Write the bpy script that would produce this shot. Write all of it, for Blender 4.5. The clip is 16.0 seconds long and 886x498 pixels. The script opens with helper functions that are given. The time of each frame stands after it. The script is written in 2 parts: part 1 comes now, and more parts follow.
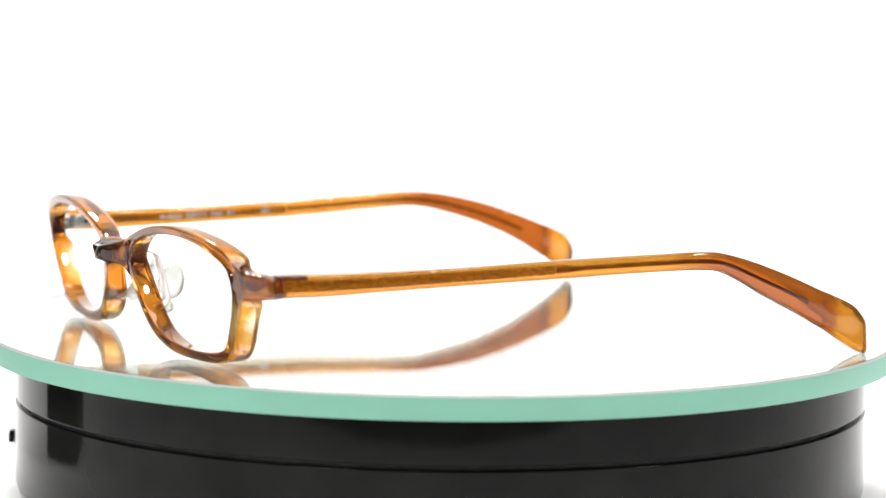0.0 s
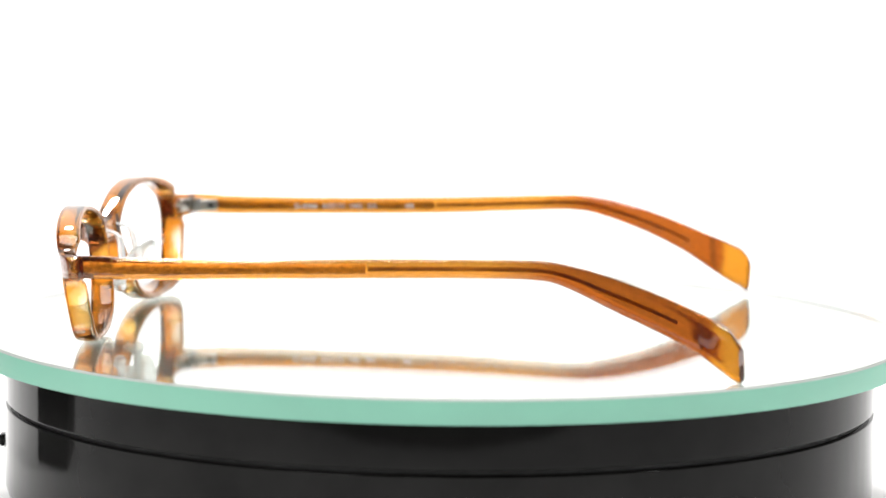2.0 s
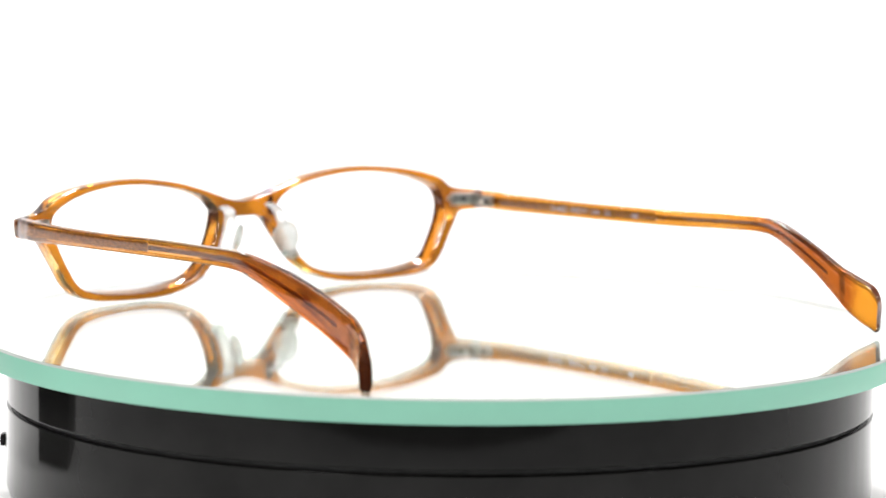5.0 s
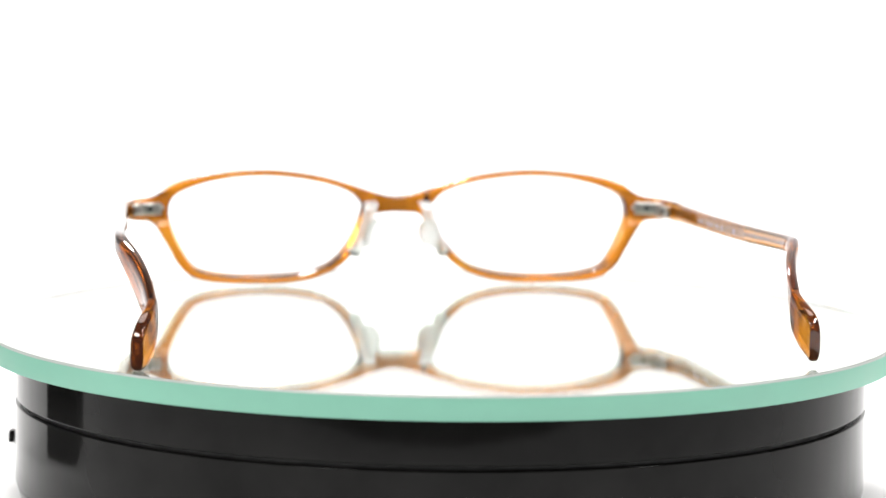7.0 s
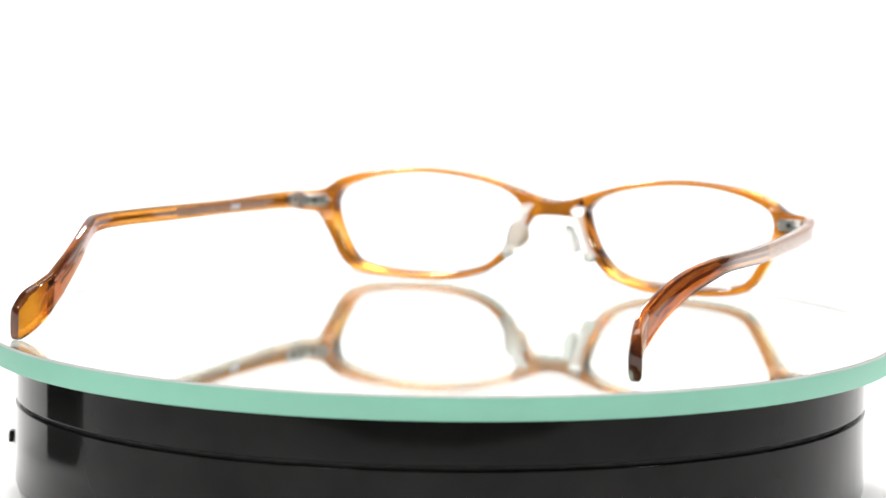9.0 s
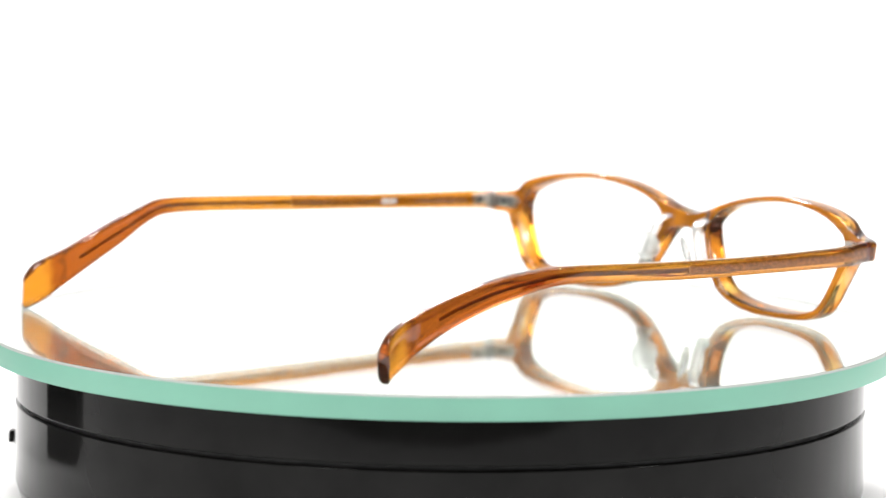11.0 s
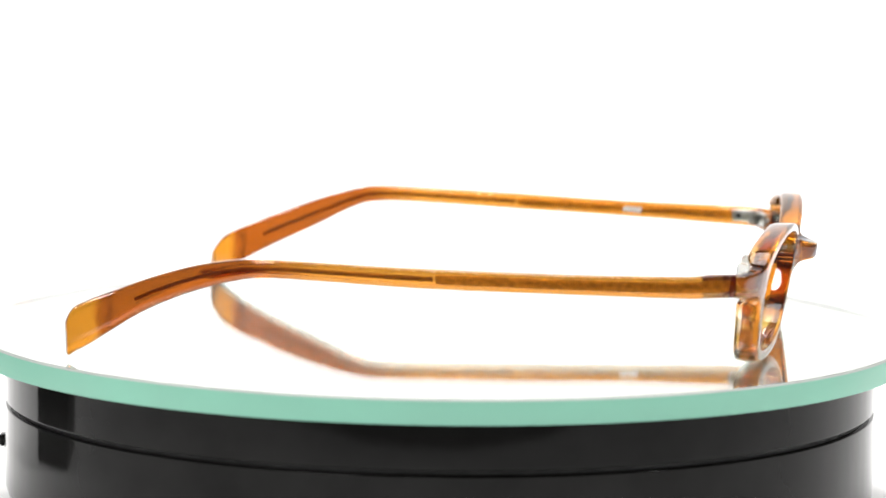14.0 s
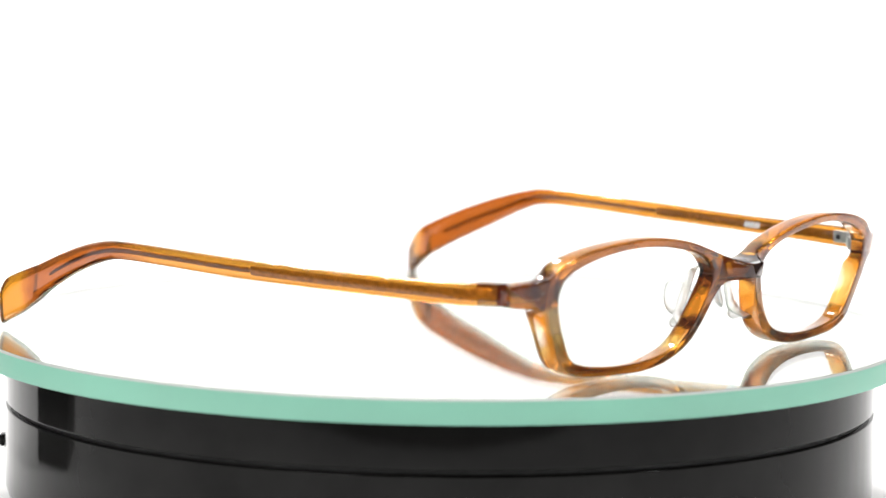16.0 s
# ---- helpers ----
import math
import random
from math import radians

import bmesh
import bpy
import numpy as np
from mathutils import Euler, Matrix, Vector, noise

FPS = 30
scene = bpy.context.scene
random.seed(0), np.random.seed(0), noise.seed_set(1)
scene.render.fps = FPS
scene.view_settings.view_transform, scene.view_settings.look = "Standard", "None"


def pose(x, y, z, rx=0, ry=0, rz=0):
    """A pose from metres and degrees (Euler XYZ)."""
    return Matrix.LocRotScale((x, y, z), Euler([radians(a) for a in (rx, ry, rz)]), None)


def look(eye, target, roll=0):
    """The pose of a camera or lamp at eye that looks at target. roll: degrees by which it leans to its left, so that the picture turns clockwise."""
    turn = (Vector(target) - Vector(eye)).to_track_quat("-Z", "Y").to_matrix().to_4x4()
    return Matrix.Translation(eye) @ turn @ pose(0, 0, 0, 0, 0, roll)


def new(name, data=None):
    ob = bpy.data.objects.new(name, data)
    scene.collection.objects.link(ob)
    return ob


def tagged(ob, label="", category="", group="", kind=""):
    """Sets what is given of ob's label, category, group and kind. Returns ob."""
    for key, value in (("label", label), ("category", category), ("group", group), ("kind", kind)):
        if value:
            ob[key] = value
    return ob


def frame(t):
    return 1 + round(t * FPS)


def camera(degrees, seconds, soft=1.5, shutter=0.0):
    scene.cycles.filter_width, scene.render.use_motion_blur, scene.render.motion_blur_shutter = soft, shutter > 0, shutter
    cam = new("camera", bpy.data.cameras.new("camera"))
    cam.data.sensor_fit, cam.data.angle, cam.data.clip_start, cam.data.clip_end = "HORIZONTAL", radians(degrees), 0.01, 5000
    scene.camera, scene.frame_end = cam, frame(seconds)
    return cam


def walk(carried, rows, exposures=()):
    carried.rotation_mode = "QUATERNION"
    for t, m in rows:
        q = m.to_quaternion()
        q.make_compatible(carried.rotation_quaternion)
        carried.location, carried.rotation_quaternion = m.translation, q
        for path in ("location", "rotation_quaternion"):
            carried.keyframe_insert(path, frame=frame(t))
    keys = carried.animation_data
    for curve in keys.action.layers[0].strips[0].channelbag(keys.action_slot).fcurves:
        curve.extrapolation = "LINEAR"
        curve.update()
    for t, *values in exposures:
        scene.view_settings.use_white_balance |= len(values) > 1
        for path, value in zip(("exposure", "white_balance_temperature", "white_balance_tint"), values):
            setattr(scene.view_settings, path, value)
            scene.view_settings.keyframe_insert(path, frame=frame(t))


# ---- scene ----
# Units are metres. The turntable's axis is the world's z axis, and z = 0 is the top of the glass disc.
MM = 0.001

# ---- camera: two distances along one line of sight, near while it holds its focus close and a little back while it focuses far ----
cam = camera(15.48, 16.0, soft=1.5)
cam.data.dof.use_dof = True
cam.data.dof.focus_distance = 0.738
cam.data.dof.aperture_fstop = 16.0


def view(d, h, pitch, yaw, roll):
    """A pose d metres in front of the axis and h above the glass."""
    p, y = radians(pitch), radians(yaw)
    way = Vector((math.sin(y) * math.cos(p), math.cos(y) * math.cos(p), math.sin(p)))
    eye = Vector((0, -d, h))
    return look(eye, eye + way, roll)


NEAR = view(0.7675, 0.1064, -6.553, 0.0165, 0.80)
FAR = view(0.7837, 0.1083, -6.553, 0.0080, 0.80)
walk(cam, [(0.0, FAR), (0.1, FAR), (0.4, NEAR), (4.2, NEAR), (4.9, NEAR), (5.5, FAR),
           (11.7, FAR), (11.9, NEAR), (16.0, NEAR)])

# ---- light: a large soft box over the white paper, a smaller one over the camera's side, and a dim grey studio round them ----
world = bpy.data.worlds.new("world")
scene.world = world
world.use_nodes = True
world.node_tree.nodes["Background"].inputs["Color"].default_value = (1.0, 0.99, 0.985, 1)
world.node_tree.nodes["Background"].inputs["Strength"].default_value = 0.16


def soft_box(name, eye, target, wide, high, watts):
    data = bpy.data.lights.new(name, "AREA")
    data.shape, data.size, data.size_y, data.energy, data.color = "ELLIPSE", wide, high, watts, (1.0, 0.985, 0.97)
    ob = new(name, data)
    ob.matrix_world = look(eye, target)
    return ob


soft_box("soft_box_overhead", (0, 0.12, 1.6), (0, 0.5, 0), 1.6, 1.2, 33.0)
soft_box("soft_box_back", (-0.25, 1.05, 0.95), (0, 0, 0), 0.15, 0.15, 8.0)
soft_box("soft_box_front", (-0.75, -1.1, 1.25), (0, 0, 0), 0.5, 0.5, 22.0)
soft_box("soft_box_side", (1.1, -0.5, 1.1), (0, 0, 0), 0.2, 0.2, 11.0)
scene.view_settings.exposure = 0.0


# ---- materials ----
def material(name):
    m = bpy.data.materials.new(name)
    m.use_nodes = True
    return m, m.node_tree, m.node_tree.nodes["Principled BSDF"]


def link(tree, a, b):
    tree.links.new(a, b)


def node(tree, kind, **inputs):
    n = tree.nodes.new(kind)
    for key, value in inputs.items():
        n.inputs[key.replace("_", " ")].default_value = value
    return n


def ramp(tree, source, stops):
    n = tree.nodes.new("ShaderNodeValToRGB")
    els = n.color_ramp.elements
    while len(els) < len(stops):
        els.new(0.5)
    for e, (at, c) in zip(els, stops):
        e.position, e.color = at, (*c, 1)
    link(tree, source, n.inputs["Fac"])
    return n


def acetate(name, light, mid, dark, scale, stretch, clear=1.0, rough=0.035, patches=()):
    """Polished translucent acetate, streaked between three tones; patches: (centre, radii) of the dark marbling and of
    painted internal reflection.
    """
    m, tree, b = material(name)
    co = tree.nodes.new("ShaderNodeTexCoord")
    mp = tree.nodes.new("ShaderNodeMapping")
    mp.inputs["Scale"].default_value = stretch
    link(tree, co.outputs["Object"], mp.inputs["Vector"])
    streak = node(tree, "ShaderNodeTexNoise", Scale=scale, Detail=3.0, Roughness=0.55, Distortion=0.6)
    link(tree, mp.outputs["Vector"], streak.inputs["Vector"])
    tone = ramp(tree, streak.outputs["Fac"], [(0.29, dark), (0.43, mid), (0.60, mid), (0.76, light)])
    colour = tone.outputs["Color"]
    fine = node(tree, "ShaderNodeTexNoise", Scale=900.0, Detail=2.0)
    link(tree, co.outputs["Object"], fine.inputs["Vector"])
    warp = node(tree, "ShaderNodeTexNoise", Scale=260.0, Detail=2.0)
    link(tree, co.outputs["Object"], warp.inputs["Vector"])
    add = tree.nodes.new("ShaderNodeVectorMath")
    add.operation = "MULTIPLY_ADD"
    add.inputs[1].default_value = (0.003, 0.003, 0.003)
    link(tree, warp.outputs["Color"], add.inputs[0])
    link(tree, co.outputs["Object"], add.inputs[2])
    for centre, radii, deep in patches:
        pm = tree.nodes.new("ShaderNodeMapping")
        pm.vector_type = "TEXTURE"
        pm.inputs["Location"].default_value = [(c + 1.5) * MM for c in centre]
        pm.inputs["Scale"].default_value = [r * MM for r in radii]
        link(tree, add.outputs["Vector"], pm.inputs["Vector"])
        length = tree.nodes.new("ShaderNodeVectorMath")
        length.operation = "LENGTH"
        link(tree, pm.outputs["Vector"], length.inputs[0])
        mask = ramp(tree, length.outputs["Value"], [(0.62, (1, 1, 1)), (1.0, (0, 0, 0))])
        mix = tree.nodes.new("ShaderNodeMix")
        mix.data_type = "RGBA"
        link(tree, mask.outputs["Color"], mix.inputs["Factor"])
        link(tree, colour, mix.inputs["A"])
        mix.inputs["B"].default_value = (*deep, 1)
        colour = mix.outputs["Result"]
    link(tree, colour, b.inputs["Base Color"])
    b.inputs["Transmission Weight"].default_value = clear
    b.inputs["IOR"].default_value = 1.49
    wear = ramp(tree, fine.outputs["Fac"], [(0.3, (rough * 0.7,) * 3), (0.7, (rough * 1.5,) * 3)])
    link(tree, wear.outputs["Color"], b.inputs["Roughness"])
    return m


DEEP = (0.010, 0.003, 0.002)
FRONT = acetate("marbled_amber_acetate", (0.80, 0.42, 0.07), (0.56, 0.19, 0.015), (0.15, 0.036, 0.005), 60.0,
                (1, 1, 1.5), rough=0.02,
                patches=[((78.0, -16.5, 4.2), (6.0, 4.0, 3.0), (0.92, 0.62, 0.16)), ((75.0, 61.5, 8.5), (7.0, 4.5, 7.5), (0.74, 0.38, 0.06)),
                         ((79.0, 32.0, 1.2), (7.0, 17.0, 2.6), (0.36, 0.125, 0.02)), ((82.0, -40.0, 1.0), (3.4, 21.0, 2.6), (0.30, 0.075, 0.008)),
                         ((72.4, 62.5, 8.5), (4.4, 5.5, 8.5), (0.94, 0.82, 0.62)), ((72.4, -62.5, 8.0), (4.6, 5.5, 9.0), (0.95, 0.88, 0.76)),
                         ((74.5, 64.0, 28.0), (4.6, 6.5, 4.5), (0.92, 0.76, 0.52)), ((75.0, -63.0, 28.0), (4.8, 7.5, 4.5), (0.95, 0.86, 0.72)),
                         ((87.0, 1.2, 21.0), (6.5, 6.8, 6.0), DEEP),
                         ((77.5, -64.5, 21.5), (6.0, 5.5, 6.0), (0.07, 0.015, 0.006)),
                         ((79, 63.5, 21.0), (6.0, 4.2, 6.5), (0.06, 0.012, 0.005)),
                         ((83, 10.5, 20.5), (5.0, 4.2, 6.0), (0.05, 0.010, 0.004)),
                         ((81, -13.5, 9.5), (5.0, 3.0, 2.6), (0.05, 0.010, 0.004)),
                         ((82, -10.5, 20.0), (6.0, 3.4, 4.6), (0.05, 0.010, 0.004))])
BACK = acetate("orange_backing_acetate", (0.62, 0.23, 0.018), (0.56, 0.195, 0.013), (0.48, 0.155, 0.010), 90.0, (1, 1, 1), clear=0.45, rough=0.14,
               patches=[((79.0, -7.6, 21.5), (4.0, 1.5, 3.0), (0.05, 0.012, 0.005))])
# the dark of internal reflection where the tips join, painted on the inner side
SEAM_DARK = [((-62.4, 72.2, 10), (1.1, 1.1, 9), (0.15, 0.036, 0.006)), ((-63.2, -69.8, 11), (1.1, 1.1, 9), (0.15, 0.036, 0.006))]
ARM = acetate("honey_brown_acetate", (0.72, 0.35, 0.065), (0.62, 0.255, 0.033), (0.52, 0.185, 0.019), 28.0, (0.12, 1, 1), rough=0.02,
              patches=[((-49, 76, 14), (36, 14, 28), (0.33, 0.080, 0.008)), ((-49, -76, 14), (36, 14, 28), (0.33, 0.080, 0.008)),
                       ((74.5, 72, 21), (4.5, 9, 9), (0.48, 0.18, 0.03)), ((74.5, -72, 21), (4.5, 9, 9), (0.48, 0.18, 0.03)), *SEAM_DARK])
TIP = acetate("light_amber_acetate", (0.68, 0.30, 0.034), (0.60, 0.235, 0.020), (0.52, 0.18, 0.014), 60.0, (0.6, 1, 1), clear=0.95,
              patches=[((-61.5, 74, 10), (4.6, 12, 14), (0.33, 0.080, 0.008)), ((-62.5, -72, 10), (4.6, 12, 14), (0.33, 0.080, 0.008)), *SEAM_DARK])
# the darkness that refraction gives the tips' ends, put into the colour
EDGE = acetate("refraction_dark_acetate", (0.24, 0.062, 0.011), (0.11, 0.026, 0.007), (0.04, 0.010, 0.004), 120.0, (1, 1, 1), clear=0.6)


def clear_silicone():
    m, tree, b = material("clear_silicone")
    b.inputs["Base Color"].default_value = (0.97, 0.98, 0.97, 1)
    b.inputs["Transmission Weight"].default_value = 0.74
    b.inputs["IOR"].default_value = 1.3
    co = tree.nodes.new("ShaderNodeTexCoord")
    n = node(tree, "ShaderNodeTexNoise", Scale=420.0, Detail=2.0)
    link(tree, co.outputs["Object"], n.inputs["Vector"])
    bump = node(tree, "ShaderNodeBump", Strength=0.45, Distance=0.0008)
    link(tree, n.outputs["Fac"], bump.inputs["Height"])
    link(tree, bump.outputs["Normal"], b.inputs["Normal"])
    b.inputs["Roughness"].default_value = 0.2
    return m


def metal(name, colour, rough, scale, stretch, relief, low=0.6):
    m, tree, b = material(name)
    co = tree.nodes.new("ShaderNodeTexCoord")
    mp = tree.nodes.new("ShaderNodeMapping")
    mp.inputs["Scale"].default_value = stretch
    link(tree, co.outputs["Object"], mp.inputs["Vector"])
    n = node(tree, "ShaderNodeTexNoise", Scale=scale, Detail=4.0, Roughness=0.6)
    link(tree, mp.outputs["Vector"], n.inputs["Vector"])
    tone = ramp(tree, n.outputs["Fac"], [(0.3, tuple(c * low for c in colour)), (0.7, colour)])
    link(tree, tone.outputs["Color"], b.inputs["Base Color"])
    bump = node(tree, "ShaderNodeBump", Strength=relief, Distance=0.0001)
    link(tree, n.outputs["Fac"], bump.inputs["Height"])
    link(tree, bump.outputs["Normal"], b.inputs["Normal"])
    b.inputs["Metallic"].default_value, b.inputs["Roughness"].default_value = 1.0, rough
    return m


def plain(name, colour, rough, noise_scale=300.0, spread=0.15, relief=0.0, specular=0.5):
    """A dielectric with a faint unevenness of tone and gloss."""
    m, tree, b = material(name)
    co = tree.nodes.new("ShaderNodeTexCoord")
    n = node(tree, "ShaderNodeTexNoise", Scale=noise_scale, Detail=4.0)
    link(tree, co.outputs["Object"], n.inputs["Vector"])
    tone = ramp(tree, n.outputs["Fac"], [(0.3, tuple(c * (1 - spread) for c in colour)), (0.7, colour)])
    link(tree, tone.outputs["Color"], b.inputs["Base Color"])
    gloss = ramp(tree, n.outputs["Fac"], [(0.3, (rough * 0.85,) * 3), (0.7, (rough * 1.15,) * 3)])
    link(tree, gloss.outputs["Color"], b.inputs["Roughness"])
    if relief:
        bump = node(tree, "ShaderNodeBump", Strength=relief, Distance=0.0005)
        link(tree, n.outputs["Fac"], bump.inputs["Height"])
        link(tree, bump.outputs["Normal"], b.inputs["Normal"])
    b.inputs["Specular IOR Level"].default_value = specular
    return m


def plate_glass():
    m, tree, b = material("plate_glass")
    b.inputs["Base Color"].default_value = (0.95, 1.0, 0.94, 1)
    b.inputs["Transmission Weight"].default_value = 1.0
    b.inputs["IOR"].default_value = 1.5
    b.inputs["Roughness"].default_value = 0.0
    return m


SILICONE = clear_silicone()
FRONT.node_tree.nodes["Principled BSDF"].inputs["Specular IOR Level"].default_value = 0.28
STEEL = metal("nickel_silver", (0.74, 0.74, 0.70), 0.28, 500.0, (1, 1, 1), 0.15)
CORE = metal("bronze_core_wire", (0.42, 0.26, 0.12), 0.4, 900.0, (0.3, 1, 1), 0.8)
STRIP = metal("gold_core_strip", (0.93, 0.70, 0.38), 0.33, 1900.0, (0.4, 1, 1), 1.0, 0.4)
STRIP.node_tree.nodes["Principled BSDF"].inputs["Metallic"].default_value = 0.5
STRIP.node_tree.nodes["Principled BSDF"].inputs["Transmission Weight"].default_value = 0.3
INK = plain("white_ink", (0.95, 0.95, 0.94), 0.5)
HOLE = plain("hole_shade", (0.02, 0.02, 0.02), 0.5)
BLACK = plain("black_gloss_plastic", (0.010, 0.0098, 0.0095), 0.07, 55.0, 0.6, 0.09, 0.098)
MATT = plain("matte_black_plastic", (0.012, 0.012, 0.013), 0.55)
# the shade inside the groove is put into this blacker colour
GROOVE = plain("black_shadow_gap", (0.004, 0.004, 0.004), 0.6)
GREEN = plain("ground_green_glass_edge", (0.195, 0.46, 0.345), 0.5, 60.0, 0.08)
PAPER = plain("white_backdrop_paper", (0.90, 0.90, 0.90), 0.9, 12.0, 0.02)
FLOOR = plain("dark_grey_carpet", (0.045, 0.044, 0.043), 0.7, 6.0, 0.25, 0.1)
ARRIS = plain("grey_ground_arris", (0.42, 0.45, 0.43), 0.6, 80.0, 0.12)
LEVER = plain("pale_grey_plastic", (0.55, 0.55, 0.55), 0.5)
GLASS = plate_glass()
MIRROR = metal("silvered_backing", (0.97, 0.97, 0.97), 0.01, 20.0, (1, 1, 1), 0.0)
# part diffuse white: a pale haze over the reflections, put into the material
MIRROR.node_tree.nodes["Principled BSDF"].inputs["Metallic"].default_value = 0.70
MIRROR.node_tree.nodes["Color Ramp"].color_ramp.elements[0].color = (0.95, 0.96, 0.96, 1)


# ---- mesh helpers ----
def part(name, bm, mats, parent=None, label="", smooth=True):
    """Links a bmesh as one mesh object under a thing or a part."""
    bmesh.ops.recalc_face_normals(bm, faces=bm.faces)
    me = bpy.data.meshes.new(name)
    bm.to_mesh(me)
    bm.free()
    for m in mats if isinstance(mats, (list, tuple)) else [mats]:
        me.materials.append(m)
    if smooth:
        me.polygons.foreach_set("use_smooth", [True] * len(me.polygons))
        me.set_sharp_from_angle(angle=radians(50))
    ob = new(name, me)
    ob.parent = parent
    return tagged(ob, label)


def catmull(points, steps, closed):
    """A smooth curve of tuples through the points."""
    pts = np.array(points, float)
    n = len(pts)
    out = []
    for i in range(n if closed else n - 1):
        a, b, c, d = (pts[(i + k) % n] if closed else pts[min(max(i + k, 0), n - 1)] for k in (-1, 0, 1, 2))
        for s in range(steps):
            t = s / steps
            out.append(0.5 * (2 * b + (c - a) * t + (2 * a - 5 * b + 4 * c - d) * t * t + (3 * b - a - 3 * c + d) * t ** 3))
    if not closed:
        out.append(pts[-1])
    return np.array(out)


def revolve(profile, segments=192, closed=False):
    """A body turned round the z axis from (radius, height) pairs in millimetres."""
    bm = bmesh.new()
    rings = []
    for r, z in profile:
        if r <= 0:
            rings.append([bm.verts.new((0, 0, z * MM))])
        else:
            rings.append([bm.verts.new((r * MM * math.cos(2 * math.pi * k / segments),
                                        r * MM * math.sin(2 * math.pi * k / segments), z * MM)) for k in range(segments)])
    pairs = list(zip(rings, rings[1:])) + ([(rings[-1], rings[0])] if closed else [])
    for a, b in pairs:
        for k in range(segments):
            j = (k + 1) % segments
            if len(a) == 1:
                bm.faces.new((a[0], b[k], b[j]))
            elif len(b) == 1:
                bm.faces.new((a[k], a[j], b[0]))
            else:
                bm.faces.new((a[k], a[j], b[j], b[k]))
    return bm


def box(bm, lo, hi, bevel=0.0, turn=None):
    """A bevelled block between two corners in millimetres."""
    made = bmesh.ops.create_cube(bm, size=1)["verts"]
    size = [(b - a) * MM for a, b in zip(lo, hi)]
    mid = Vector([(a + b) / 2 * MM for a, b in zip(lo, hi)])
    m = Matrix.Translation(mid) @ (turn or Matrix()) @ Matrix.Diagonal((*size, 1))
    bmesh.ops.transform(bm, matrix=m, verts=made)
    if bevel:
        edges = list({e for v in made for e in v.link_edges})
        bmesh.ops.bevel(bm, geom=edges, offset=bevel * MM, segments=2, affect="EDGES", profile=0.5)


def loft(sections, start=True, end=True):
    """A skin over closed sections with equal counts of points (millimetres), shut at its start and end or left open to join on."""
    bm = bmesh.new()
    rings = [[bm.verts.new([c * MM for c in p]) for p in s] for s in sections]
    for a, b in zip(rings, rings[1:]):
        n = len(a)
        for k in range(n):
            bm.faces.new((a[k], a[(k + 1) % n], b[(k + 1) % n], b[k]))
    if start:
        bm.faces.new(rings[0])
    if end:
        bm.faces.new(rings[-1])
    return bm


# ---- setting ----
def backdrop_sheet():
    """White paper, flat under the turntable and swept up far behind it."""
    bm = bmesh.new()
    line = [(y, -41.5) for y in (-0.268, 0.2, 0.8)]
    for k in range(1, 13):
        a = math.pi / 2 * k / 12
        line.append((0.8 + 0.8 * math.sin(a), -41.5 + 800 * (1 - math.cos(a))))
    line.append((1.6, 2300.0))
    rows = [[bm.verts.new((x, y, z * MM)) for x in (-1.9, -0.8, 0.0, 0.8, 1.9)] for y, z in line]
    for a, b in zip(rows, rows[1:]):
        for k in range(len(a) - 1):
            bm.faces.new((a[k], a[k + 1], b[k + 1], b[k]))
    ob = part("backdrop", bm, PAPER)
    return tagged(ob, "seamless white paper backdrop swept up behind the turntable", "backdrop", kind="structure")


def studio_floor():
    """The dark floor that the paper lies on."""
    bm = bmesh.new()
    box(bm, (-6000, -6000, -150), (6000, 6000, -43))
    return tagged(part("floor", bm, FLOOR, smooth=False), "plain dark grey carpeted floor under the white paper", "floor", kind="structure")


backdrop_sheet()
studio_floor()


# ---- turntable ----
def turntable_base():
    root = tagged(new("turntable_base"), "round glossy black plastic turntable base on white paper", "turntable")
    part("neck", revolve([(0, -5.7), (97.0, -5.7), (99.6, -5.8), (102.2, -6.6), (0, -6.6)]), MATT, root, "matte black neck under the glass")
    part("collar", revolve([(0, -6.62), (102.3, -6.62), (102.6, -6.9), (102.6, -7.1), (102.6, -15.95), (102.6, -16.15), (102.35, -16.4), (0, -16.4)]), BLACK, root,
         "glossy black upper ring")
    part("shadow_gap", revolve([(0, -16.42), (101.3, -16.42), (101.3, -17.5), (0, -17.5)]), GROOVE, root,
         "narrow dark groove between the rings")
    part("housing", revolve([(0, -17.52), (102.5, -17.52), (102.6, -17.62), (102.6, -17.8), (102.6, -36.4), (102.6, -36.6), (102.45, -36.8), (0, -36.8)]),
         BLACK, root, "glossy black lower housing")
    part("foot_ring", revolve([(0, -36.95), (102.3, -36.95), (102.4, -37.1), (101.8, -39.4), (100.2, -40.8), (98.0, -41.4),
                               (0, -41.4)]), BLACK, root, "rounded black foot ring")
    bm = bmesh.new()
    box(bm, (-104.4, 4.6, -32.4), (-102.0, 8.4, -29.6), 0.4)
    stem = part("switch_stem", bm, LEVER, root, "pale grey switch stem")
    bm = bmesh.new()
    box(bm, (-105.7, 4.0, -31.4), (-104.38, 9.0, -28.5), 0.3)
    part("power_switch", bm, BLACK, stem, "small black slide switch")
    return root


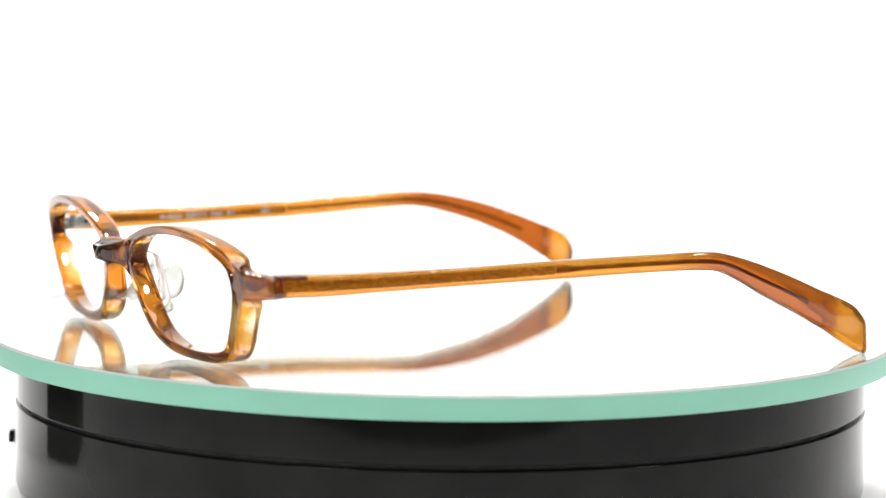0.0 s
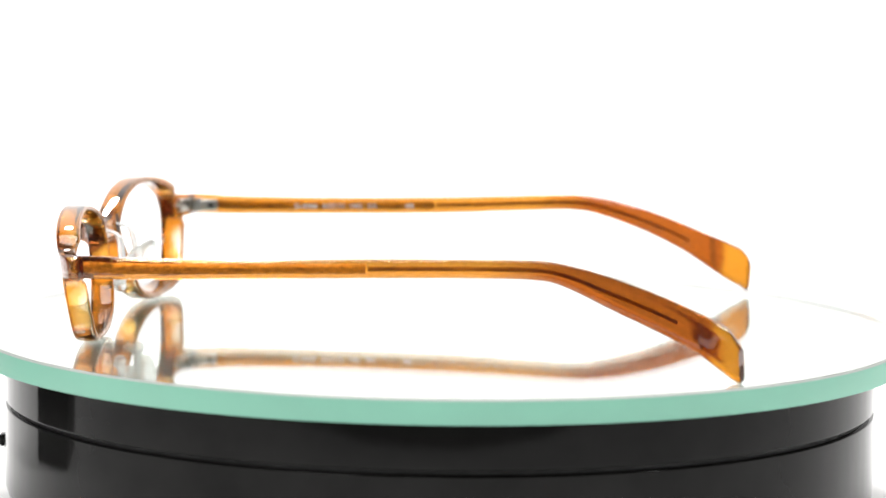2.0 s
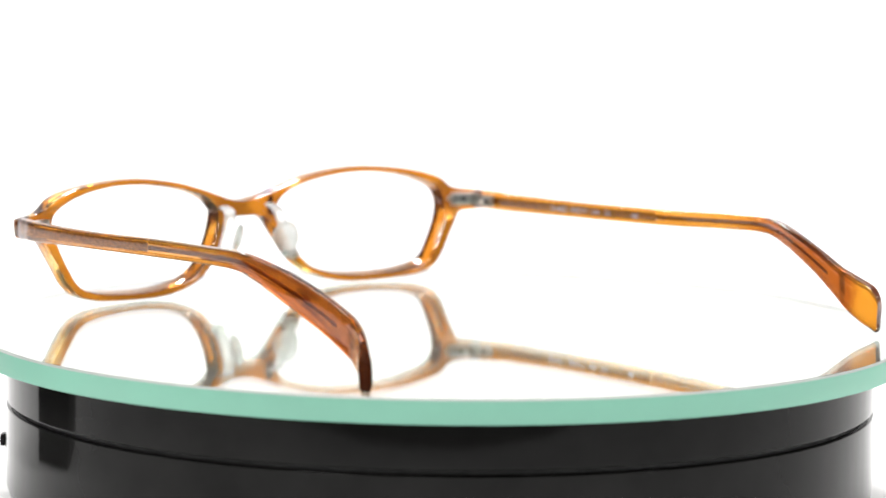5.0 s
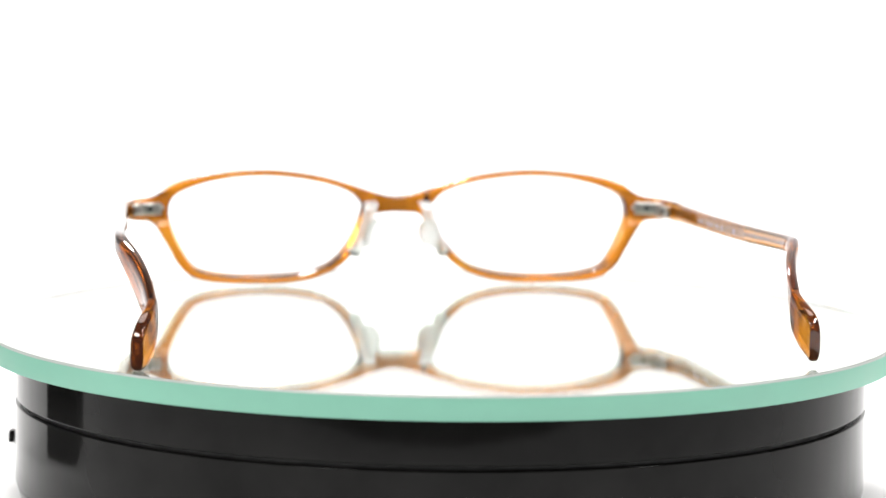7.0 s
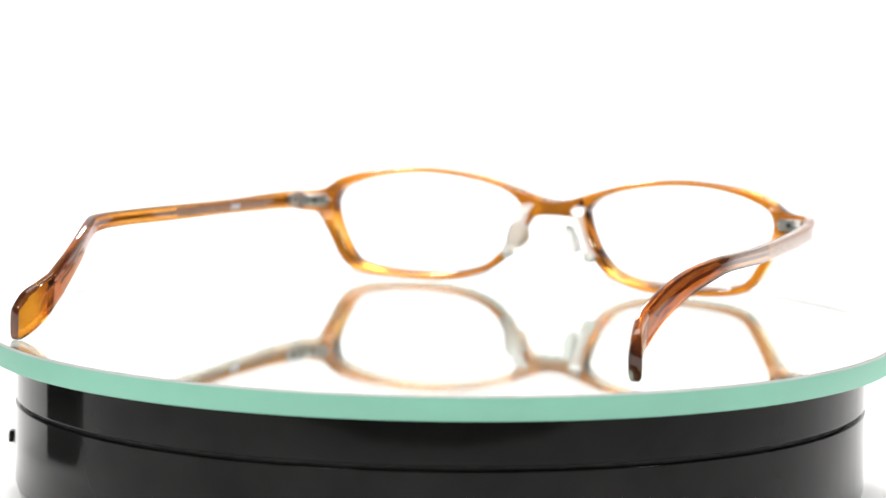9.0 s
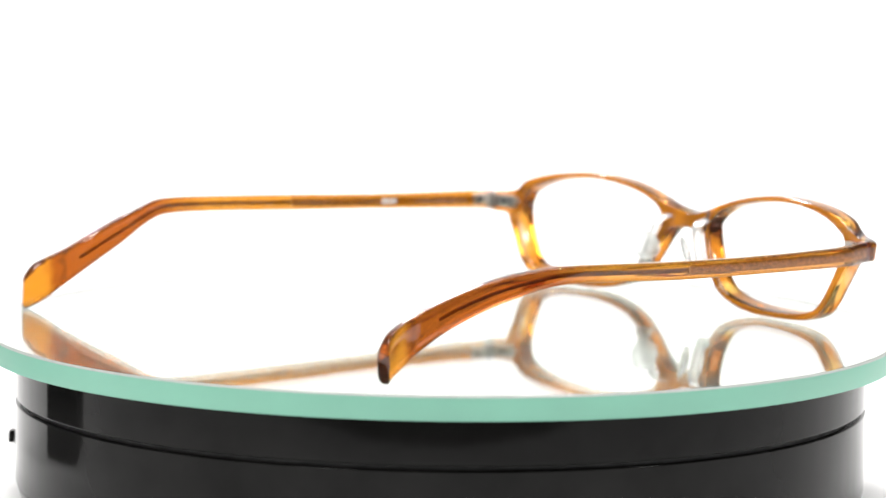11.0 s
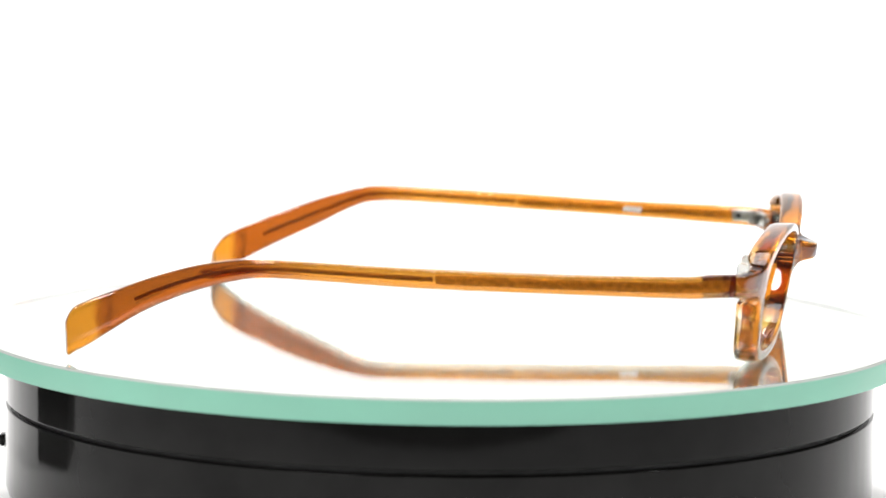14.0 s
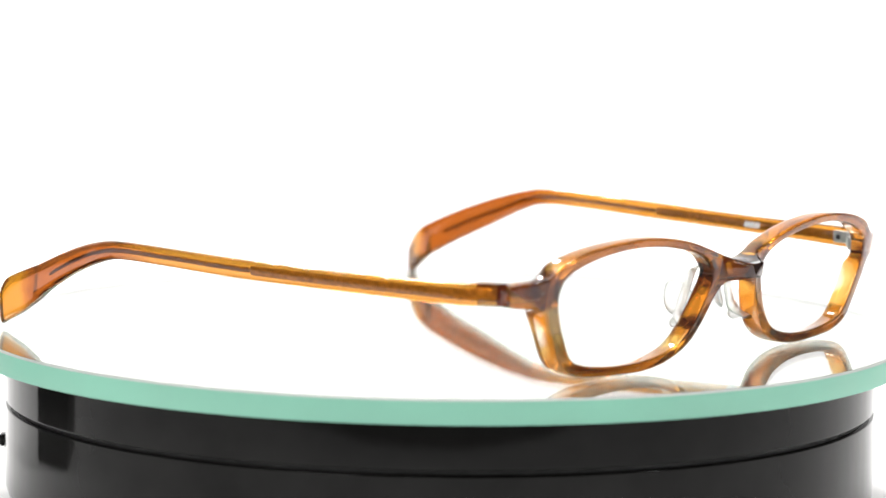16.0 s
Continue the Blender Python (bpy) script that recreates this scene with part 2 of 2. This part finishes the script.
def glass_disc():
    root = tagged(new("mirror_disc"), "round silvered glass plate with green ground edge on the black turntable", "mirror")
    part("glass_plate", revolve([(0, -5.0), (109.5, -5.0), (109.5, -0.1), (109.4, 0.0), (0, 0.0)], 256), GLASS, root,
         "clear thick glass", smooth=False)
    part("mirror_backing", revolve([(0, -5.1), (109.4, -5.1), (109.4, -5.5), (0, -5.5)], 256), MIRROR, root,
         "silvered underside of the glass", smooth=False)
    part("backing_paint", revolve([(0, -5.52), (109.3, -5.52), (109.3, -5.64), (0, -5.64)], 256), MATT, root,
         "dark paint behind the silvering", smooth=False)
    edge = part("ground_edge", revolve([(109.55, -0.5), (110.0, -0.5), (110.0, -5.15), (109.75, -5.5), (109.55, -5.5)],
                                       256, True), GREEN, root, "pale green ground glass edge")
    part("arris", revolve([(109.55, -0.04), (109.62, -0.02), (110.0, -0.42), (110.0, -0.48), (109.55, -0.48)], 256, True), ARRIS, edge,
         "thin grey ground arris")
    return root


def black_box():
    """A low dark box on the paper, which the glossy base mirrors."""
    root = tagged(new("plastic_box"), "low matte black plastic box on the paper beside the turntable", "box")
    put = Matrix.Translation((-0.183, -0.008, -0.0414)) @ pose(0, 0, 0, 0, 0, 81.4)
    for name, lo, hi in (("box_body", (-18.5, -21, 0), (18.5, 21, 26)), ("box_lid", (-19, -21.5, 26.2), (19, 21.5, 36))):
        bm = bmesh.new()
        box(bm, lo, hi, 2.0)
        bmesh.ops.transform(bm, matrix=put, verts=bm.verts)
        part(name, bm, MATT, root)
    return root


turntable_base()
black_box()
disc = glass_disc()


# ---- eyeglasses: x ahead, y to the wearer's left, z up ----
def front_mid(v, z):
    """How far ahead the middle of the front lies: wrapped back to the temples, leaning ahead at the top."""
    a = abs(v)
    return 81.0 - 0.0012 * v * v + 0.16 * (z - 16) - 0.035 * max(0.0, a - 62.0) ** 1.8


def bulge(v, z):
    return 4.7 * math.exp(-(v / 5.9) ** 4) * min(1.0, max(0.25, (24.0 - z) / 1.8))


def ease(x):
    x = min(1.0, max(0.0, x))
    return x * x * (3 - 2 * x)


def plate_x(v, z, depth):
    """How far ahead a layer of the front lies; the plate is thickest in the rims, thinner at the bridge and the end pieces."""
    if depth > 0:
        return front_mid(v, z) + depth + bulge(v, z)
    thin = max(ease((abs(v) - 58.0) / 5.0) * ease((z - 15.5) / 2.5) * (1.0 - ease((z - 23.2) / 2.5)), math.exp(-(v / 9.0) ** 4))
    return front_mid(v, z) + depth * (1.0 + 0.85 * (1.0 - thin))


# half outlines, wearer's left side, from the top of the bridge round to its underside
OUTLINE = [(0, 22.9), (4, 23.5), (11.3, 25.9), (18.8, 28.1), (26.3, 29.5), (34, 30.2), (41, 30.1), (48.7, 29.4), (55, 28.3),
           (60.2, 26.7), (63.2, 24.6), (66, 23.4), (70.4, 22.9), (72.4, 22.3), (72.6, 20.4), (72.3, 18.3), (70.2, 17.6), (66.5, 17.2),
           (64.7, 15.9), (63.6, 14.2), (61.3, 10.3), (58.8, 6.0), (55.7, 3.0), (51.5, 1.5), (46, 0.8), (38, 0.5), (31, 0.5),
           (25, 1.2), (19.5, 2.8), (15.4, 5.0), (12.2, 8.2), (9.6, 12), (7.6, 15.6), (6.2, 18.0), (4.4, 18.7), (0, 18.9)]
OPENING = [(9.0, 19.8), (9.9, 22.2), (12.5, 24.5), (18, 26.6), (26.3, 28.2), (34, 28.9), (41.5, 28.8), (49, 27.8),
           (55.5, 26), (60, 23.6), (61.5, 19.8), (60.7, 15.4), (58, 9.6), (54.8, 5), (50, 3.1), (42, 2.1), (33, 2.0),
           (25, 2.9), (18.5, 5), (14, 9), (11, 14)]


def frame_front(parent):
    """One plate with two lens openings, its edges rounded, bent to the face."""
    half = catmull([(-OUTLINE[1][0], OUTLINE[1][1])] + OUTLINE + [(-OUTLINE[-2][0], OUTLINE[-2][1])], 5, False)[5:-5]
    left = [tuple(p) for p in half]
    outer = left[:-1] + [(-v, z) for v, z in reversed(left)][:-1]
    hole = [tuple(p) for p in catmull(OPENING, 6, True)]
    loops = [(outer, 1), (hole, -1), ([(-v, z) for v, z in hole][::-1], -1)]

    def inset(loop, by):
        pts = np.array(loop)
        tang = np.roll(pts, -1, 0) - np.roll(pts, 1, 0)
        tang /= np.linalg.norm(tang, axis=1)[:, None]
        area = 0.5 * np.sum(pts[:, 0] * np.roll(pts[:, 1], -1) - np.roll(pts[:, 0], -1) * pts[:, 1])
        normal = np.stack([-tang[:, 1], tang[:, 0]], 1) * (1 if area > 0 else -1)
        return pts + normal * by

    bm = bmesh.new()
    caps = {0: [], 1: []}
    # inset and depth of each layer of the edge, from back to front
    layers = [(0.60, -1.85), (0.30, -1.74), (0.10, -1.48), (0.0, -1.05), (0.0, 1.05), (0.10, 1.48), (0.30, 1.74), (0.60, 1.85)]
    for loop, side in loops:
        rings = []
        for by, depth in layers:
            ring = []
            grow = by * side if side > 0 else 0.2 + 0.75 * (depth + 1.85) / 3.7 - by
            for v, z in inset(loop, grow):
                u = plate_x(v, z, depth)
                ring.append(bm.verts.new((u * MM, v * MM, z * MM)))
            rings.append(ring)
        n = len(loop)
        for a, b in zip(rings, rings[1:]):
            for k in range(n):
                bm.faces.new((a[k], a[(k + 1) % n], b[(k + 1) % n], b[k]))
        for end, ring in ((0, rings[0]), (1, rings[-1])):
            caps[end] += [bm.edges.get((ring[k], ring[(k + 1) % n])) for k in range(n)]
    for end, ahead in ((0, -1), (1, 1)):
        fill = bmesh.ops.triangle_fill(bm, use_beauty=True, use_dissolve=False, edges=caps[end], normal=(ahead, 0, 0))
        faces = [f for f in fill["geom"] if isinstance(f, bmesh.types.BMFace)]
        rim = set(caps[end])
        for _ in range(3):
            # break long spans so that the bridge and the corners follow the bend
            inner = {e for f in faces for e in f.edges}
            long = [e for e in inner if e not in rim and e.calc_length() > 0.9 * MM]
            cut = bmesh.ops.subdivide_edges(bm, edges=long, cuts=1)
            for g in cut["geom_inner"]:
                if isinstance(g, bmesh.types.BMVert):
                    v, z = g.co.y / MM, g.co.z / MM
                    g.co.x = plate_x(v, z, 1.85 * ahead) * MM
            faces = [f for f in bm.faces if all(abs(v.co.x / MM - plate_x(v.co.y / MM, v.co.z / MM, 1.85 * ahead)) < 0.02 for v in f.verts)]
        if ahead < 0:
            for f in faces:
                f.material_index = 1
                for e in f.edges:
                    for g in e.link_faces:
                        g.material_index = 1
    return part("frame_front", bm, [FRONT, BACK], parent, "marbled amber and brown acetate front with a raised bridge")


def arm_sections(stations, steps, squareness=3.8, count=44):
    """Rounded upright sections along an arm, from rows of top (x, z), bottom (x, z), side place and thickness."""
    out = []
    for ut, zt, ub, zb, v, thick in catmull(stations, steps, False):
        ring = []
        for k in range(count):
            a = 2 * math.pi * k / count
            c, s = math.cos(a), math.sin(a)
            c, s = (math.copysign(abs(q) ** (2 / squareness), q) for q in (c, s))
            f = 0.5 - 0.5 * s
            ring.append((ut + (ub - ut) * f, v + c * thick / 2, zt + (zb - zt) * f))
        out.append(ring)
    return out


# top x, top z, bottom x, bottom z, outward place, thickness; the last four rows are the tip
ARM_LEFT = [(72.9, 23.0, 72.9, 18.1, 71.2, 2.6), (67, 23.2, 67, 18.3, 72.7, 3.0), (61, 23.2, 61, 18.5, 73.9, 3.0),
            (37, 23.5, 37, 19.5, 75.6, 3.0), (7, 24.6, 7, 20.5, 77, 3.0), (-14, 25.2, -14, 21.2, 78.6, 2.9),
            (-27, 25.4, -27.5, 21.2, 79.2, 2.9), (-33, 24.7, -34, 19.6, 78.6, 2.9), (-42, 22.2, -44, 14.6, 76.4, 2.8),
            (-52, 18.6, -54, 9.8, 74.7, 2.7), (-61, 14.8, -62.5, 5.3, 74, 2.7)]
TIP_LEFT = [(-61, 14.8, -62.5, 5.3, 74, 2.7), (-65, 13.1, -66.3, 2.6, 75, 2.8), (-68.4, 11.2, -69.6, 0.5, 76.6, 2.9),
            (-70.3, 8.8, -70.9, 0.02, 77.6, 2.9), (-71.0, 7.6, -71.4, 0.4, 77.9, 2.8)]
ARM_RIGHT = [(72.9, 22.9, 72.9, 18.0, 71.2, 2.6), (67, 22.8, 67, 17.8, 72.7, 3.0), (61, 22.4, 61, 17.7, 73.9, 3.0),
             (37, 22.3, 37, 18.1, 76, 3.0), (7, 22.9, 7, 18.7, 78.2, 3.0), (-14, 23.7, -14, 19.7, 79.3, 2.9),
             (-27, 24.1, -27.5, 20.1, 79.5, 2.9), (-34, 23.7, -35, 18.9, 78.2, 2.9), (-43, 22.0, -45, 15.8, 75.3, 2.8),
             (-52.9, 19.0, -55, 11.4, 73, 2.7), (-62, 15.5, -63.5, 6.2, 71.6, 2.7)]
TIP_RIGHT = [(-62, 15.5, -63.5, 6.2, 71.6, 2.7), (-66.5, 13.8, -67.5, 3.6, 72.1, 2.8), (-70.6, 11.9, -70.8, 1.8, 73, 2.9),
             (-72.2, 10.0, -72.0, 1.0, 73.4, 2.9), (-72.8, 8.6, -72.5, 1.5, 73.5, 2.8)]


def mirrored(rows, side):
    return [(a, b, c, d, v * side, w) for a, b, c, d, v, w in rows]


def mid_line(stations, side):
    """The middle of an arm along its length, as rows of x, y, z."""
    rows = catmull(mirrored(stations, side), 60, False)
    return np.stack([(rows[:, 0] + rows[:, 2]) / 2, rows[:, 4], (rows[:, 1] + rows[:, 3]) / 2], 1)


def bar(line, high, thick):
    """A flat bar along a line; high and thick run from its start to its end."""
    sections = []
    n = len(line)
    for i, (x, y, z) in enumerate(line):
        f = i / (n - 1)
        h, w = (a + (b - a) * f for a, b in (high, thick))
        sections.append([(x, y + 0.5 * w * math.cos(q), z + 0.5 * h * math.sin(q)) for q in
                         [2 * math.pi * k / 10 for k in range(10)]])
    return loft(sections)


def hinge_leaf(name, size, place, turn, hole, parent):
    """A small metal leaf with ridged ends and a dark block painted as a square screw hole's shade; hole: the hole's
    place on the leaf and its reach.
    """
    put = Matrix.Translation(Vector(place) * MM) @ pose(0, 0, 0, 0, 0, turn)
    bm = bmesh.new()
    x, y, z = (c / 2 for c in size)
    box(bm, (-x, -y, -z), (x, y, z), 0.25)
    bmesh.ops.transform(bm, matrix=put, verts=bm.verts)
    leaf = part(name, bm, STEEL, parent, "nickel hinge leaf")
    bm = bmesh.new()
    hx, hy, hz = hole
    box(bm, (hx - 0.6, hy - 0.6, hz - 0.55), (hx + 0.6, hy + 0.6, hz + 0.55), 0.1)
    bmesh.ops.transform(bm, matrix=put, verts=bm.verts)
    part("screw_hole_shade", bm, HOLE, leaf, "dark square block coloured as the shade of a screw hole")
    return leaf


def temple(parent, side):
    arm, tip = (ARM_LEFT, TIP_LEFT) if side > 0 else (ARM_RIGHT, TIP_RIGHT)
    ob = part("temple", loft(arm_sections(mirrored(arm, side), 6), end=False), ARM, parent, "honey brown translucent acetate temple arm")
    line = mid_line(arm, side)
    wide = line[(line[:, 0] < 71.5) & (line[:, 0] > 8.2)][::6]
    part("core_bar", bar(wide, (2.6, 2.0), (0.9, 0.9)), STRIP, ob, "gold-toned metal core seen through the acetate")
    thin = line[(line[:, 0] < 8.9) & (line[:, 0] > -58)][::6]
    part("core_wire", bar(thin, (1.1, 0.9), (0.8, 0.6)), CORE, ob, "thin core wire seen through the acetate")
    sections = arm_sections(mirrored(tip, side), 5)
    for i, ring in enumerate(sections):
        # the end is cut a little obliquely, facing outwards
        w, mid = ease((i / (len(sections) - 1) - 0.4) / 0.6), sum(p[1] for p in ring) / len(ring)
        sections[i] = [(x + 0.4 * w * (y - mid) * side, y, z) for x, y, z in ring]
    bm = loft(sections, start=False)
    bmesh.ops.recalc_face_normals(bm, faces=bm.faces)
    # faces at the very end take the painted refraction dark
    for f in bm.faces:
        if f.normal.x < -0.3 and abs(f.normal.y) < 0.8 and f.calc_center_median().x < -0.0665:
            f.material_index = 1
    part("temple_tip", bm, [TIP, EDGE], ob, "light amber paddle-shaped tip, refraction dark coloured onto its polished end")
    drop = 0.0 if side > 0 else -0.8
    hinge_leaf("hinge_leaf", (4.8, 1.4, 2.9), (67.6, 69.9 * side, 21.0 + drop), -14 * side, (-0.6, -0.35 * side, 0), parent)
    bm = bmesh.new()
    bmesh.ops.create_cone(bm, cap_ends=True, segments=18, radius1=1.2 * MM, radius2=1.2 * MM, depth=3.3 * MM)
    bmesh.ops.transform(bm, matrix=Matrix.Translation(Vector((70.6, 69.2 * side, 20.7 + drop / 2)) * MM), verts=bm.verts)
    part("hinge_knuckle", bm, STEEL, ob, "round hinge knuckle")
    return ob


def nose_pad(parent, side):
    """A small clear pad carried by a curved clear stem along the rim."""
    line = catmull([(79.0, 7.4 * side, 21.6), (76.4, 7.5 * side, 20.6), (75.4, 8.4 * side, 17.0), (75.0, 9.8 * side, 13.2),
                    (75.2, 11.1 * side, 10.2), (78.4, 12.2 * side, 8.4)], 5, False)
    sections = []
    for i, (x, y, z) in enumerate(line):
        f = i / (len(line) - 1)
        wide, deep = 2.0 - 0.4 * math.sin(math.pi * f), 1.1
        sections.append([(x + deep * math.sin(q) * 0.8, y + wide * math.cos(q), z + deep * math.sin(q) * 0.5)
                         for q in [2 * math.pi * k / 14 for k in range(14)]])
    stem = part("pad_stem", loft(sections), SILICONE, parent, "clear moulded pad stem")
    bm = bmesh.new()
    bmesh.ops.create_uvsphere(bm, u_segments=24, v_segments=14, radius=1)
    for vert in bm.verts:
        x, y, z = vert.co
        vert.co = Vector(((3.4 * x * (1 - 0.12 * z) - 0.5 * z * z) * MM, (1.15 * y + 0.3 * z * z) * MM, 4.1 * z * MM))
    turn = Matrix.Translation(Vector((72.6, 7.5 * side, 14.2)) * MM) @ pose(0, 0, 0, 16 * side, -6, -50 * side)
    bmesh.ops.transform(bm, matrix=turn, verts=bm.verts)
    part("nose_pad", bm, SILICONE, stem, "clear silicone nose pad")
    bm = bmesh.new()
    bmesh.ops.create_uvsphere(bm, u_segments=16, v_segments=10, radius=1)
    bmesh.ops.transform(bm, matrix=Matrix.Translation(Vector((75.0, 11.6 * side, 9.0)) * MM) @
                        Matrix.Diagonal((1.5 * MM, 1.7 * MM, 1.5 * MM, 1)), verts=bm.verts)
    part("stem_foot", bm, SILICONE, stem, "rounded clear foot of the stem")
    return stem


def lettering(text, x, z, size, y, parent, ends):
    """White printed characters on the inner side of the wearer's right arm, reading away from the front."""
    curve = bpy.data.curves.new("printed_text", "FONT")
    curve.body, curve.size, curve.extrude, curve.offset = text, size * MM, 0.01 * MM, 0.012 * MM
    source = new("printed_text", curve)
    bpy.context.view_layer.update()
    me = bpy.data.meshes.new_from_object(source.evaluated_get(bpy.context.evaluated_depsgraph_get()))
    bpy.data.objects.remove(source)
    wide = max(v.co.x for v in me.vertices)
    stretch = (x - ends) * MM / wide
    me.transform(Matrix.Diagonal((stretch, 1, 1, 1)))
    me.transform(Matrix(((-1, 0, 0, x * MM), (0, 0, 1, y * MM), (0, 1, 0, z * MM), (0, 0, 0, 1))))
    me.materials.clear()
    me.materials.append(INK)
    ob = new("printed_text", me)
    ob.parent = parent
    return tagged(ob, "white printed size marking")


def eyeglasses():
    root = tagged(new("eyeglasses"), "amber tortoise acetate eyeglasses frame without lenses on a mirror disc", "eyeglasses")
    frame_front(root)
    for side in (1, -1):
        leaf = hinge_leaf("hinge_plate", (1.6, 7.2, 3.2), (73.0, 66.6 * side, 20.5), 18 * side, (-0.35, -0.3 * side, 0.1), root)
        bm = bmesh.new()
        bmesh.ops.create_uvsphere(bm, u_segments=12, v_segments=8, radius=0.6 * MM)
        bmesh.ops.transform(bm, matrix=Matrix.Translation((74.6 * MM, 62.9 * side * MM, 20.6 * MM)), verts=bm.verts)
        part("rivet", bm, STEEL, leaf, "small bright rivet")
        nose_pad(root, side)
    left, right = temple(root, 1), temple(root, -1)
    def inner_face(x, arm):
        """Where the inner face of an arm lies at x, and its middle height."""
        line = mid_line(arm, 1)[::-1]
        return np.interp(x, line[:, 0], line[:, 1]) - 1.53, np.interp(x, line[:, 0], line[:, 2])

    for text, x, ends in (("E-432", 45.4, 39.6), ("53", 38.2, 36.0), ("17", 34.5, 32.4), ("143", 31.2, 28.1),
                          ("21", 26.5, 24.4), ("6K", 16.7, 14.2)):
        y, z = inner_face(x, ARM_RIGHT)
        lettering(text, x, z - 0.5, 1.55, -y, right, ends)
    y, z = inner_face(35.3, ARM_RIGHT)
    bm = bmesh.new()
    for x0, x1, z0, z1 in ((34.75, 34.92, -0.5, 0.6), (35.63, 35.8, -0.5, 0.6), (34.92, 35.63, -0.5, -0.35), (34.92, 35.63, 0.45, 0.6)):
        box(bm, (x0, -y - 0.02, z + z0), (x1, -y + 0.03, z + z1))
    part("printed_square", bm, INK, right, "white printed lens box mark", smooth=False)
    for k in range(5):
        x = 37.4 + 0.95 * k
        y, z = inner_face(x, ARM_LEFT)
        bm = bmesh.new()
        box(bm, (x - 0.32, y - 0.05, z - 0.7), (x + 0.32, y + 0.03, z + 0.7), turn=pose(0, 0, 0, 0, 14))
        part("printed_bar", bm, INK, left, "white printed mark", smooth=False)
    return root


glasses = eyeglasses()


# ---- movement: the disc and the glasses on it turn once in about 24 seconds ----
def motions():
    rows = [(k / 10, 205.2 - 15.207 * k / 10) for k in range(161)]
    walk(disc, [(t, pose(0, 0, 0, 0, 0, a)) for t, a in rows])
    walk(glasses, [(t, pose(0, 0, 0, 0, 0, a)) for t, a in rows])


motions()
